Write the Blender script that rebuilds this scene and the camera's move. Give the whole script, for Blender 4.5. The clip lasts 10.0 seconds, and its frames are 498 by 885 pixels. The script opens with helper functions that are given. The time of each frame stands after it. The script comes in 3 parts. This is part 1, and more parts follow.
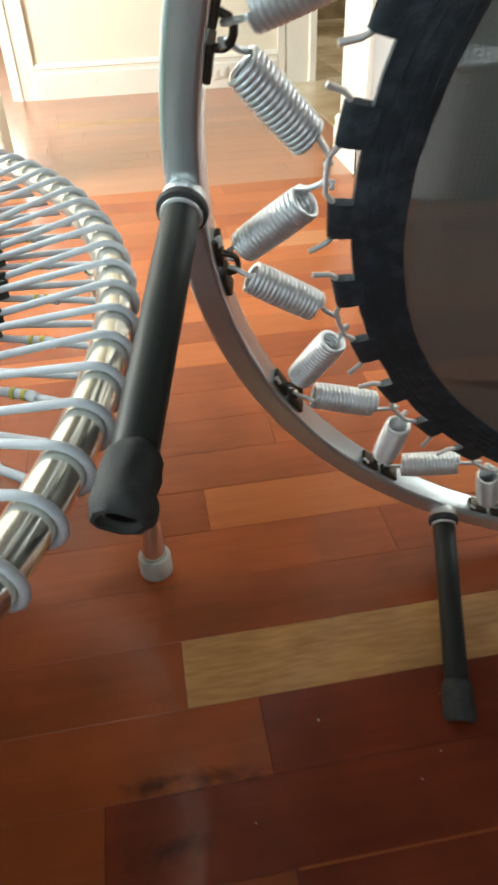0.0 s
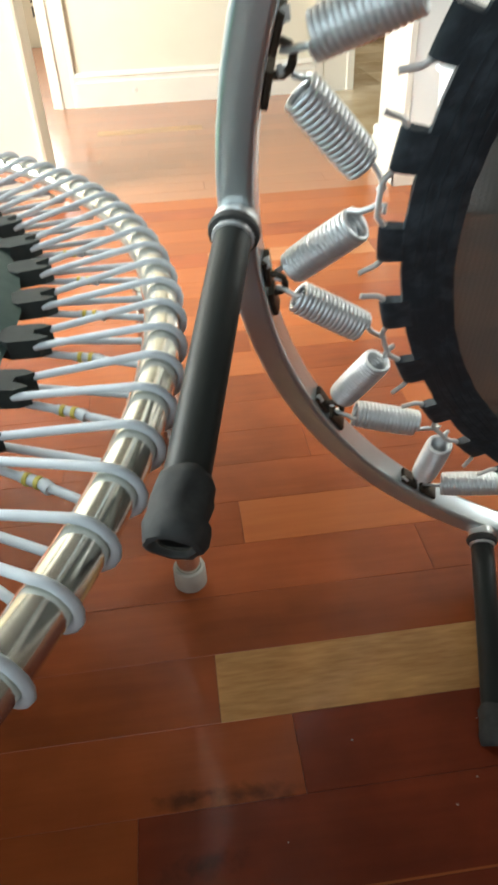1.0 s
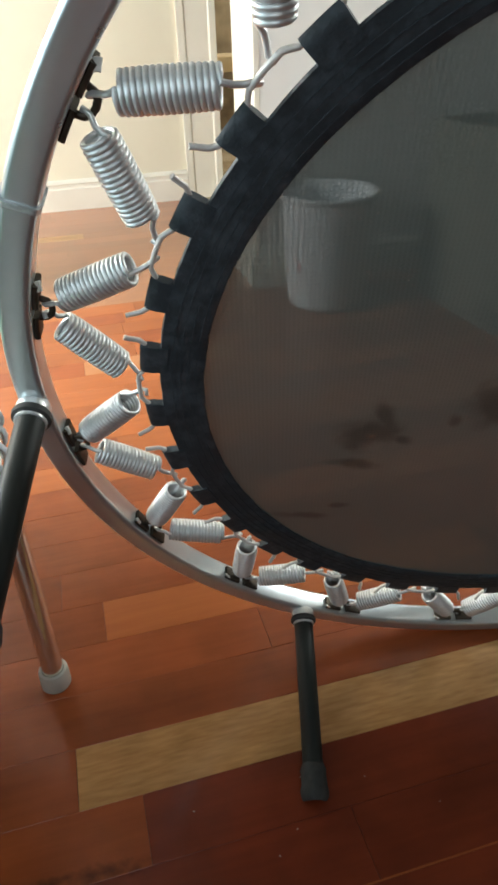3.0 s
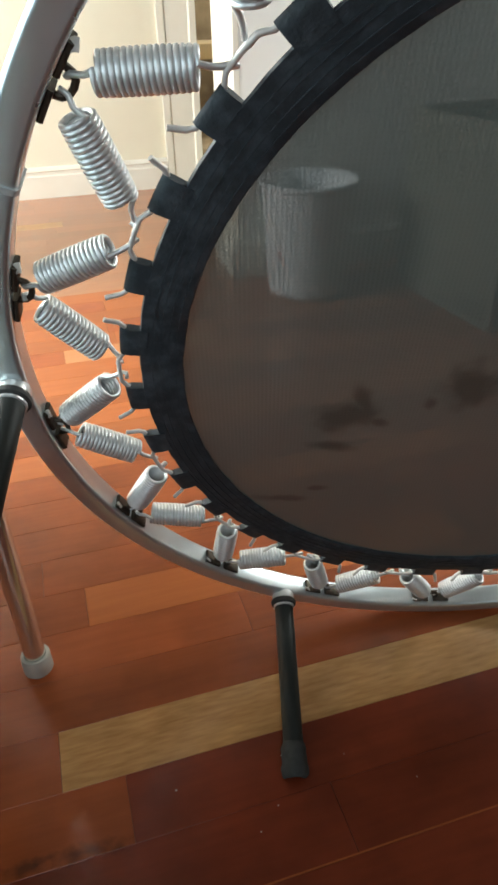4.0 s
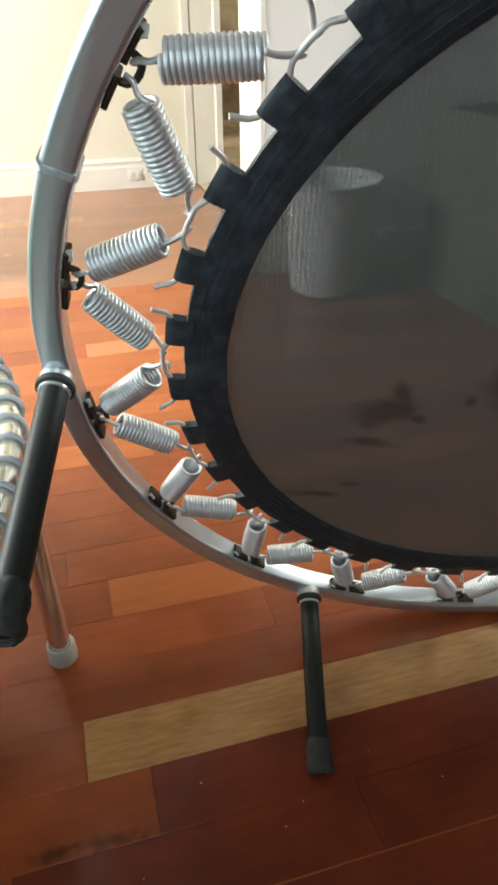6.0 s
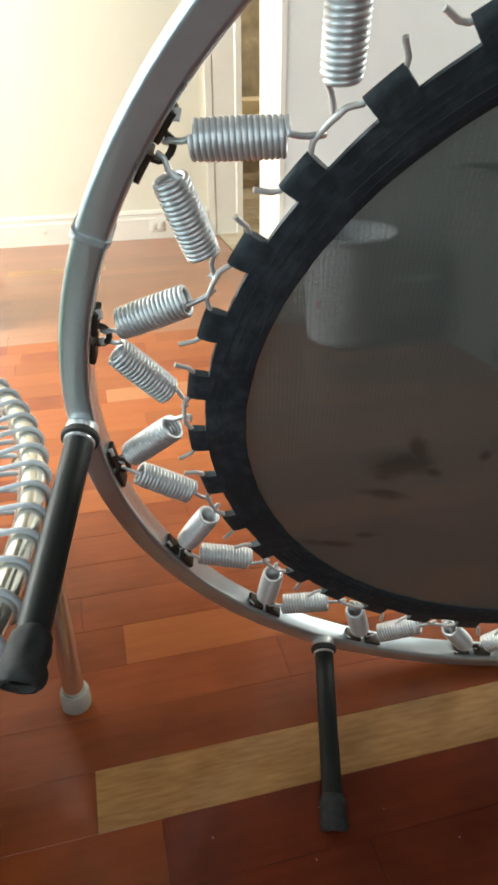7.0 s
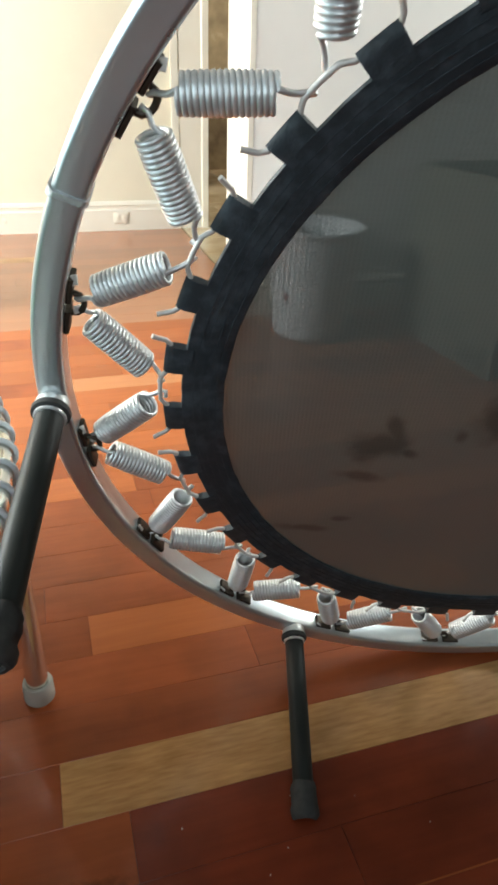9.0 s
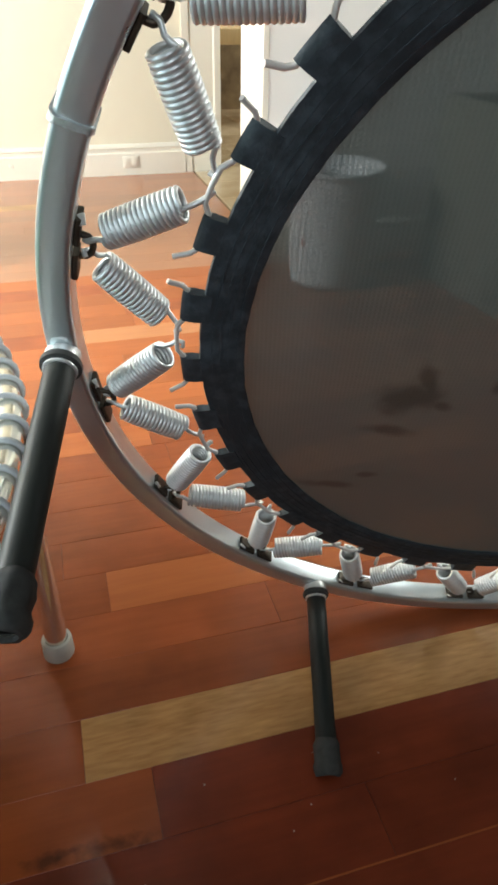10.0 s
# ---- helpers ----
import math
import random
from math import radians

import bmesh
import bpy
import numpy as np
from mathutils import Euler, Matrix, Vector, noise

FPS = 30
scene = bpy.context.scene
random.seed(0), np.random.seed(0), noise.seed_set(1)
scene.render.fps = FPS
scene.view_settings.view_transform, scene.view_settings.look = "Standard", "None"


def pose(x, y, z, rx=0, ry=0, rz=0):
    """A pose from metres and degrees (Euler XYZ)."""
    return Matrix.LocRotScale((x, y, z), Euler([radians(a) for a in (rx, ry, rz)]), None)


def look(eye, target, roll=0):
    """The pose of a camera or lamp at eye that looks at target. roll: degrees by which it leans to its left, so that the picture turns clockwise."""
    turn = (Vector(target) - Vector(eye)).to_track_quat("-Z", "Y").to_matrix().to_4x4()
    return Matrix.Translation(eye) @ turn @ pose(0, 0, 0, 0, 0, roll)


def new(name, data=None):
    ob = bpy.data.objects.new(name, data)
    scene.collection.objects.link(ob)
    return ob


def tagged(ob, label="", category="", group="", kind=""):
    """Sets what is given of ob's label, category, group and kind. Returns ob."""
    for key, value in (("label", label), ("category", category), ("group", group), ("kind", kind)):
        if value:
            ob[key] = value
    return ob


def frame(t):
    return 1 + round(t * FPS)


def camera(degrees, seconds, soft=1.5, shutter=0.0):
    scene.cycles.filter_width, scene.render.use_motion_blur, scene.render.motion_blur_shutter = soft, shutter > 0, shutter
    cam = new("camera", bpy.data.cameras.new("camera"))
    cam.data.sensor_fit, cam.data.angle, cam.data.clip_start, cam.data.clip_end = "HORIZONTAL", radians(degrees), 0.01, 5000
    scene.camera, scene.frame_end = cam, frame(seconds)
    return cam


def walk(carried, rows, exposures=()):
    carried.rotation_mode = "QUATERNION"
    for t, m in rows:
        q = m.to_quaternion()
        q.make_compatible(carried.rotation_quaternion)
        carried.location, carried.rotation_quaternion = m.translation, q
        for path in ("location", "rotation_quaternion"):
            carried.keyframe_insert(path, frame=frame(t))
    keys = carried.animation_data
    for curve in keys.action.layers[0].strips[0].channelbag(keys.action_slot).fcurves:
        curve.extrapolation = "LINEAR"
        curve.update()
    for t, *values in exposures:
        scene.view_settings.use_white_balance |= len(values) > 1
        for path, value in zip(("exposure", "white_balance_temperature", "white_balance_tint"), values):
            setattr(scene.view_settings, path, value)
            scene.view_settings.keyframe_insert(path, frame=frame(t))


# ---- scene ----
cam = camera(41.08, 10.0, soft=3.0, shutter=0.35)
# seconds, eye x, y, z, yaw, pitch, roll
PATH = [
    (0.0, 0.02, -0.4564, 0.6497, -8.38, -38.91, -2.23),
    (0.5, 0.0002, -0.3931, 0.6111, -5.29, -38.55, -3.36),
    (0.7, -0.006, -0.414, 0.620, -5.4, -38.75, -2.4),
    (1.0, 0.0084, -0.4479, 0.6594, -5.47, -38.42, -2.77),
    (1.5, 0.0305, -0.5198, 0.7515, -7.01, -34.17, -3.32),
    (2.0, 0.0588, -0.5175, 0.775, -11.62, -33.22, -0.45),
    (2.5, 0.0707, -0.5294, 0.7801, -11.95, -31.26, -0.45),
    (3.0, 0.105, -0.5489, 0.7819, -14.17, -32.77, -2.17),
    (4.5, 0.1018, -0.5605, 0.7745, -16.42, -34.31, -0.95),
    (5.0, 0.092, -0.5559, 0.7536, -15.67, -35.78, -1.58),
    (6.5, 0.072, -0.5547, 0.7853, -14.56, -31.76, -0.06),
    (7.0, 0.0704, -0.5625, 0.7894, -13.67, -29.91, -0.53),
    (7.5, 0.0684, -0.5646, 0.8017, -13.8, -28.15, -0.66),
    (8.0, 0.0702, -0.5752, 0.7964, -15.49, -27.34, 0.28),
    (8.5, 0.0712, -0.5742, 0.789, -17.45, -28.55, 0.7),
    (9.0, 0.0562, -0.5566, 0.7647, -17.61, -29.87, 1.93),
    (9.5, 0.0525, -0.54, 0.7494, -17.16, -31.55, 2.36),
    (10.0, 0.0587, -0.524, 0.7484, -16.28, -34.11, 0.88)
]
walk(cam, [(t, pose(x, y, z, 0, 0, yaw) @ pose(0, 0, 0, 90 + pitch) @ pose(0, 0, 0, 0, 0, roll)) for t, x, y, z, yaw, pitch, roll in PATH],
     exposures=[(0.0, 0.0), (1.0, 0.02), (1.5, -0.02), (2.0, -0.14), (2.5, -0.24), (3.0, -0.16), (4.5, 0.02), (5.0, 0.08), (6.5, 0.0), (7.5, -0.10), (8.5, -0.05), (9.0, 0.0), (10.0, 0.0)])

# ---- light ----
world = bpy.data.worlds.new("world")
scene.world = world
world.use_nodes = True
wn = world.node_tree.nodes
sky = wn.new("ShaderNodeTexSky")
sky.sky_type, sky.sun_disc = "NISHITA", False
sky.sun_elevation, sky.sun_rotation = radians(40), radians(120)
world.node_tree.links.new(sky.outputs[0], wn["Background"].inputs[0])
wn["Background"].inputs[1].default_value = 0.12


def area(name, at, target, sx, sy, watts, colour):
    lamp = bpy.data.lights.new(name, "AREA")
    lamp.shape, lamp.size, lamp.size_y, lamp.energy, lamp.color = "RECTANGLE", sx, sy, watts, colour
    ob = new(name, lamp)
    ob.matrix_world = look(at, target)
    return ob


area("window_daylight", (-2.42, 1.20, 1.70), (0.3, 1.20, 1.35), 1.4, 1.1, 245, (0.94, 1.0, 0.985))
# added lamp out of view beyond the left doorway; no window stands there
area("hall_fill", (-1.1, 4.55, 1.4), (-0.7, 3.0, 0.6), 1.2, 1.6, 36, (0.95, 1.0, 0.97))
area("side_daylight", (-1.52, -0.35, 1.15), (0.2, -0.35, 1.0), 0.9, 1.5, 17, (0.70, 0.92, 1.0))
# added fill from behind for the ring, mat and off-white wall
area("rear_fill", (-0.4, -2.42, 1.55), (0.2, 1.6, 1.3), 1.2, 0.9, 17, (0.84, 0.95, 1.0))
# added fill that lifts the off-white wall, bin and box
area("right_fill", (2.92, 0.85, 1.65), (0.9, 1.45, 1.5), 0.9, 0.9, 40, (0.94, 1.0, 0.97))
# added unseen lamp that brightens the marble beyond the right doorway
area("stone_room_fill", (2.3, 4.3, 1.9), (1.3, 4.0, 0.3), 0.8, 0.8, 30, (1.0, 0.95, 0.86))


# ---- materials ----
def material(name, base, rough=0.5, metal=0.0, second=None, scale=30.0, stretch=(1, 1, 1), bump=0.1, bump_scale=None,
             detail=6.0, rough_var=0.1, random_tint=0.0, coat=0.0, contrast=(0.3, 0.7), bump_dist=0.001, coords="Object", smudge=0.0, spec=0.5, scuffs=()):
    """Base colour varied at two scales, uneven gloss and a fine relief."""
    m = bpy.data.materials.new(name)
    m.use_nodes = True
    nt = m.node_tree
    n, link = nt.nodes, nt.links.new
    p = n["Principled BSDF"]
    p.inputs["Metallic"].default_value = metal
    p.inputs["Coat Weight"].default_value = coat
    p.inputs["Specular IOR Level"].default_value = spec
    p.inputs["Coat Roughness"].default_value = 0.17
    tc, mp = n.new("ShaderNodeTexCoord"), n.new("ShaderNodeMapping")
    mp.inputs["Scale"].default_value = stretch
    link(tc.outputs[coords], mp.inputs["Vector"])
    info = n.new("ShaderNodeObjectInfo")
    shift = n.new("ShaderNodeVectorMath")
    shift.operation = "SCALE"
    shift.inputs[0].default_value = (7.0, 3.0, 5.0)
    link(info.outputs["Random"], shift.inputs["Scale"])
    add = n.new("ShaderNodeVectorMath")
    link(mp.outputs[0], add.inputs[0])
    link(shift.outputs[0], add.inputs[1])
    fine, broad = n.new("ShaderNodeTexNoise"), n.new("ShaderNodeTexNoise")
    fine.inputs["Scale"].default_value, fine.inputs["Detail"].default_value = scale, detail
    broad.inputs["Scale"].default_value, broad.inputs["Detail"].default_value = scale * 0.13, 3.0
    for tex in (fine, broad):
        link(add.outputs[0], tex.inputs["Vector"])
    mixf = n.new("ShaderNodeMath")
    mixf.operation = "MULTIPLY_ADD"
    link(fine.outputs[0], mixf.inputs[0])
    mixf.inputs[1].default_value = 0.6
    half = n.new("ShaderNodeMath")
    half.operation = "MULTIPLY"
    half.inputs[1].default_value = 0.4
    link(broad.outputs[0], half.inputs[0])
    link(half.outputs[0], mixf.inputs[2])
    ramp = n.new("ShaderNodeValToRGB")
    second = second or tuple(c * 0.82 for c in base)
    ramp.color_ramp.elements[0].position, ramp.color_ramp.elements[1].position = contrast
    ramp.color_ramp.elements[0].color, ramp.color_ramp.elements[1].color = (*second, 1), (*base, 1)
    link(mixf.outputs[0], ramp.inputs[0])
    colour = ramp.outputs[0]
    if random_tint:
        hsv = n.new("ShaderNodeHueSaturation")
        val = n.new("ShaderNodeMapRange")
        val.inputs["To Min"].default_value, val.inputs["To Max"].default_value = 1 - random_tint, 1 + random_tint
        link(info.outputs["Random"], val.inputs["Value"])
        link(val.outputs[0], hsv.inputs["Value"])
        link(colour, hsv.inputs["Color"])
        colour = hsv.outputs[0]
    if smudge:
        geo, spots, tone, dirt = n.new("ShaderNodeNewGeometry"), n.new("ShaderNodeTexNoise"), n.new("ShaderNodeMapRange"), n.new("ShaderNodeHueSaturation")
        spots.inputs["Scale"].default_value, spots.inputs["Detail"].default_value = 7.0, 8.0
        link(geo.outputs["Position"], spots.inputs["Vector"])
        for key, v in (("From Min", 0.37), ("From Max", 0.60), ("To Min", 1 - smudge), ("To Max", 1.06)):
            tone.inputs[key].default_value = v
        link(spots.outputs[0], tone.inputs["Value"])
        link(tone.outputs[0], dirt.inputs["Value"])
        link(colour, dirt.inputs["Color"])
        colour = dirt.outputs[0]
    for sx, sy, a, b, turn in scuffs:
        geo, mp2, ln, wob, mr, dark = (n.new("ShaderNode" + k) for k in ("NewGeometry", "Mapping", "VectorMath", "Math", "MapRange", "HueSaturation"))
        mp2.vector_type = "TEXTURE"
        mp2.inputs["Location"].default_value, mp2.inputs["Rotation"].default_value, mp2.inputs["Scale"].default_value = (sx, sy, 0), (0, 0, radians(turn)), (a, b, 1)
        link(geo.outputs["Position"], mp2.inputs["Vector"])
        ln.operation, wob.operation = "LENGTH", "MULTIPLY_ADD"
        link(mp2.outputs[0], ln.inputs[0])
        rough_edge = n.new("ShaderNodeTexNoise")
        rough_edge.inputs["Scale"].default_value, rough_edge.inputs["Detail"].default_value = 75.0, 7.0
        link(geo.outputs["Position"], rough_edge.inputs["Vector"])
        link(rough_edge.outputs[0], wob.inputs[0])
        wob.inputs[1].default_value = 2.4
        link(ln.outputs["Value"], wob.inputs[2])
        for key, v in (("From Min", 1.2), ("From Max", 2.3), ("To Min", 0.42), ("To Max", 1.0)):
            mr.inputs[key].default_value = v
        link(wob.outputs[0], mr.inputs["Value"])
        link(mr.outputs[0], dark.inputs["Value"])
        link(colour, dark.inputs["Color"])
        colour = dark.outputs[0]
    link(colour, p.inputs["Base Color"])
    rr = n.new("ShaderNodeMapRange")
    rr.inputs["To Min"].default_value, rr.inputs["To Max"].default_value = max(0.02, rough - rough_var), min(1, rough + rough_var)
    link(mixf.outputs[0], rr.inputs["Value"])
    link(rr.outputs[0], p.inputs["Roughness"])
    if bump:
        b = n.new("ShaderNodeBump")
        b.inputs["Strength"].default_value, b.inputs["Distance"].default_value = bump, bump_dist
        relief = fine
        if bump_scale:
            relief = n.new("ShaderNodeTexNoise")
            relief.inputs["Scale"].default_value = bump_scale
            link(add.outputs[0], relief.inputs["Vector"])
        link(relief.outputs[0], b.inputs["Height"])
        link(b.outputs[0], p.inputs["Normal"])
    return m


SCUFFS = [(-0.045, -0.156, 0.028, 0.010, 4), (0.020, -0.157, 0.050, 0.011, -6), (-0.030, -0.215, 0.040, 0.012, 10)]
PLANK = material("cherry_plank", (0.365, 0.088, 0.022), 0.42, second=(0.250, 0.053, 0.0140), scale=15, stretch=(0.6, 6, 1), bump=0.04,
                 random_tint=0.14, smudge=0.20, rough_var=0.07, contrast=(0.2, 0.8), coat=0.42, spec=0.15, scuffs=SCUFFS)
PLANK_LIGHT = material("pale_plank", (0.60, 0.325, 0.125), 0.34, second=(0.36, 0.165, 0.055), scale=34, stretch=(0.8, 5, 1), bump=0.05, coat=0.42, spec=0.15, smudge=0.15,
                       rough_var=0.06, contrast=(0.3, 0.7))
PLANK_MID = material("orange_plank", (0.43, 0.122, 0.032), 0.45, second=(0.34, 0.086, 0.022), scale=15, stretch=(0.6, 6, 1), bump=0.04, coat=0.42, spec=0.15,
                     random_tint=0.12, rough_var=0.06, contrast=(0.25, 0.75))
# glare on the far floor, painted in as a paler board colour
PLANK_HALL_GLARE = material("hall_glare_plank", (0.44, 0.170, 0.068), 0.42, second=(0.35, 0.118, 0.043), scale=15, stretch=(0.6, 6, 1), bump=0.04, coat=0.8,
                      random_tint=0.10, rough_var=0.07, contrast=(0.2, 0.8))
# redder boards, darkened further to paint in the near floor's shade
PLANK_RED_SHADED = material("shaded_red_plank", (0.225, 0.040, 0.0135), 0.40, second=(0.145, 0.024, 0.009), scale=15, stretch=(0.6, 6, 1), bump=0.04, coat=0.42, spec=0.15,
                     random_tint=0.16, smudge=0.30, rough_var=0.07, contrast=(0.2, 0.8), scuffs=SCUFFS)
PLANK_PALE = material("honey_plank", (0.53, 0.215, 0.085), 0.42, second=(0.44, 0.160, 0.058), scale=15, stretch=(0.6, 6, 1), bump=0.04, coat=0.5, spec=0.15,
                      rough_var=0.06, contrast=(0.25, 0.75))
BRIGHT = material("bright_zinc_collar", (0.86, 0.87, 0.86), 0.3, 0.45, second=(0.74, 0.75, 0.74), scale=60, bump=0.03)
JOINT = material("dark_joint", (0.07, 0.022, 0.010), 0.8, scale=60)
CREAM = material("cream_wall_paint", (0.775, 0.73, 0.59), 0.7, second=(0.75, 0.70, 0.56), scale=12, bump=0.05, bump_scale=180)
OFFWHITE = material("offwhite_wall_paint", (0.82, 0.81, 0.77), 0.7, second=(0.79, 0.78, 0.74), scale=12, bump=0.05, bump_scale=180)
TRIM = material("white_gloss_trim", (0.82, 0.79, 0.70), 0.38, second=(0.77, 0.73, 0.63), scale=9, bump=0.04, bump_scale=60)
DOOR = material("white_door_paint", (0.82, 0.81, 0.77), 0.4, second=(0.79, 0.78, 0.73), scale=8, bump=0.04, bump_scale=70)
DOOR_EDGE = material("yellowed_door_edge", (0.66, 0.52, 0.30), 0.5, second=(0.58, 0.44, 0.24), scale=20, stretch=(3, 3, 0.4), bump=0.05)
# unseen ceiling kept near black so little light bounces to the floor
CEILING = material("ceiling_dark_against_bounce", (0.10, 0.098, 0.090), 0.9, scale=15, bump=0.03)
MARBLE = material("beige_marble_tile", (0.66, 0.55, 0.38), 0.18, second=(0.40, 0.29, 0.16), scale=7, bump=0.0, detail=9, random_tint=0.08)
BROWN_STONE = material("brown_marble", (0.38, 0.29, 0.17), 0.25, second=(0.14, 0.10, 0.06), scale=9, bump=0.02, detail=9, random_tint=0.1)
GALV = material("galvanised_steel", (0.73, 0.80, 0.82), 0.29, 0.78, second=(0.61, 0.67, 0.68), scale=24, stretch=(1, 1, 1), bump=0.006, detail=3.0, contrast=(0.25, 0.8),
                bump_scale=260, rough_var=0.06)
SPRING = material("zinc_spring_wire", (0.90, 0.91, 0.90), 0.42, 0.68, second=(0.74, 0.76, 0.76), scale=160, bump=0.03, rough_var=0.12)
WELD = material("weld_bead", (0.72, 0.75, 0.75), 0.45, 0.5, second=(0.40, 0.42, 0.42), scale=220, bump=0.5, bump_dist=0.002)
CLIPM = material("dull_spring_bracket", (0.14, 0.115, 0.085), 0.5, 0.8, second=(0.05, 0.042, 0.035), scale=120, bump=0.2)
HOOKM = material("galvanised_hook_wire", (0.87, 0.85, 0.81), 0.45, 0.25, second=(0.66, 0.63, 0.58), scale=150, bump=0.15)
LEGM = material("black_leg_sleeve", (0.017, 0.019, 0.017), 0.50, second=(0.028, 0.031, 0.027), scale=90, stretch=(1, 1, 0.15), bump=0.05, rough_var=0.1, spec=0.35)
RUBBER = material("worn_black_rubber", (0.018, 0.018, 0.017), 0.75, second=(0.055, 0.054, 0.050), scale=110, bump=0.35, contrast=(0.4, 0.8))
WEBBING = material("black_nylon_webbing", (0.026, 0.035, 0.042), 0.55, second=(0.058, 0.074, 0.086), scale=85, stretch=(1, 1, 1), bump=0.5, bump_scale=420, contrast=(0.36, 0.54))
CHROME = material("polished_chrome_tube", (0.88, 0.86, 0.77), 0.17, 0.90, second=(0.79, 0.78, 0.68), scale=30, bump=0.02, rough_var=0.05)
CORD = material("grey_bungee_cord", (0.68, 0.71, 0.73), 0.75, second=(0.57, 0.60, 0.62), scale=90, bump=0.4, bump_scale=900, bump_dist=0.0006)
TAPE = material("yellow_cord_tape", (0.62, 0.50, 0.08), 0.5, scale=120)
CAPM = material("grey_rubber_foot", (0.50, 0.47, 0.41), 0.6, second=(0.42, 0.39, 0.33), scale=70, bump=0.1)
PLASTIC = material("black_plastic_clip", (0.014, 0.020, 0.018), 0.7, second=(0.024, 0.032, 0.029), scale=90, bump=0.08)
# for unseen walls, made this dark to cut bounce onto the near floor
TAUPE = material("taupe_against_bounce", (0.14, 0.12, 0.10), 0.85, second=(0.12, 0.10, 0.085), scale=12, bump=0.05, bump_scale=180)
GREEN = material("bright_green_mat", (0.10, 0.42, 0.05), 0.7, second=(0.08, 0.35, 0.04), scale=50, bump=0.3, bump_scale=500)
DARKMAT = material("dark_green_mat_border", (0.045, 0.078, 0.068), 0.75, second=(0.065, 0.105, 0.092), scale=60, bump=0.35, bump_scale=450)
BINM = material("white_bin_plastic", (0.84, 0.87, 0.90), 0.4, second=(0.80, 0.83, 0.86), scale=14, bump=0.03)
BOXM = material("grey_cardboard", (0.24, 0.235, 0.19), 0.8, second=(0.19, 0.185, 0.15), scale=25, bump=0.1)
CARDMARK = material("printed_ink_on_card", (0.09, 0.09, 0.075), 0.8, second=(0.06, 0.06, 0.05), scale=60, bump=0.05)
REDM = material("red_plastic", (0.5, 0.02, 0.02), 0.4, scale=40)
OUTLET = material("ivory_outlet_plastic", (0.76, 0.71, 0.60), 0.35, scale=40, bump=0.0)
HOLLOW_SHADE = material("painted_hollow_dark", (0.008, 0.008, 0.008), 0.95, scale=60, spec=0.05)


def mesh_cloth():
    """Black woven mesh cloth: light passes between the threads; worn foot marks lie on it."""
    m = bpy.data.materials.new("black_mesh_cloth")
    m.use_nodes = True
    n, link = m.node_tree.nodes, m.node_tree.links.new
    p = n["Principled BSDF"]
    out = n["Material Output"]
    p.inputs["Roughness"].default_value = 0.55
    tc = n.new("ShaderNodeTexCoord")
    weave = []
    for axis in ("X", "Y"):
        w = n.new("ShaderNodeTexWave")
        w.bands_direction = axis
        w.inputs["Scale"].default_value = 1 / 0.0118
        w.inputs["Distortion"].default_value = 0.0
        link(tc.outputs["Object"], w.inputs["Vector"])
        weave.append(w)
    prod = n.new("ShaderNodeMath")
    prod.operation = "MULTIPLY"
    link(weave[0].outputs["Fac"], prod.inputs[0])
    link(weave[1].outputs["Fac"], prod.inputs[1])
    broad = n.new("ShaderNodeTexNoise")
    broad.inputs["Scale"].default_value, broad.inputs["Detail"].default_value = 32.0, 6.0
    link(tc.outputs["Object"], broad.inputs["Vector"])
    # foot marks: places in the cloth's own plane, half sizes, turn
    marks = [(-0.202, -0.056, 0.034, 0.024, 10), (-0.184, -0.036, 0.010, 0.030, 22), (-0.166, -0.066, 0.010, 0.007, -30), (-0.213, -0.101, 0.024, 0.008, -12), (-0.120, -0.040, 0.008, 0.010, 10),
             (-0.085, -0.018, 0.030, 0.034, 20), (-0.255, -0.195, 0.034, 0.007, -8), (-0.222, -0.178, 0.011, 0.005, 0)]
    total = None
    for mx, my, a, b, turn in marks:
        mp = n.new("ShaderNodeMapping")
        mp.vector_type = "TEXTURE"
        mp.inputs["Location"].default_value = (mx, my, 0)
        mp.inputs["Rotation"].default_value = (0, 0, radians(turn))
        mp.inputs["Scale"].default_value = (a, b, 1)
        link(tc.outputs["Object"], mp.inputs["Vector"])
        ln = n.new("ShaderNodeVectorMath")
        ln.operation = "LENGTH"
        link(mp.outputs[0], ln.inputs[0])
        wob = n.new("ShaderNodeMath")
        wob.operation = "MULTIPLY_ADD"
        link(broad.outputs[0], wob.inputs[0])
        wob.inputs[1].default_value = 2.0
        link(ln.outputs["Value"], wob.inputs[2])
        mr = n.new("ShaderNodeMapRange")
        mr.interpolation_type = "SMOOTHSTEP"
        for key, v in (("From Min", 1.3), ("From Max", 2.3), ("To Min", 1.0), ("To Max", 0.0)):
            mr.inputs[key].default_value = v
        link(wob.outputs[0], mr.inputs["Value"])
        if total is None:
            total = mr.outputs[0]
        else:
            mx2 = n.new("ShaderNodeMath")
            mx2.operation = "MAXIMUM"
            link(total, mx2.inputs[0])
            link(mr.outputs[0], mx2.inputs[1])
            total = mx2.outputs[0]
    mixc = n.new("ShaderNodeMix")
    mixc.data_type = "RGBA"
    mixc.inputs["A"].default_value, mixc.inputs["B"].default_value = (0.106, 0.130, 0.118, 1), (0.058, 0.067, 0.058, 1)
    link(total, mixc.inputs["Factor"])
    link(mixc.outputs["Result"], p.inputs["Base Color"])
    b = n.new("ShaderNodeBump")
    b.inputs["Strength"].default_value, b.inputs["Distance"].default_value = 0.3, 0.0005
    link(prod.outputs[0], b.inputs["Height"])
    link(b.outputs[0], p.inputs["Normal"])
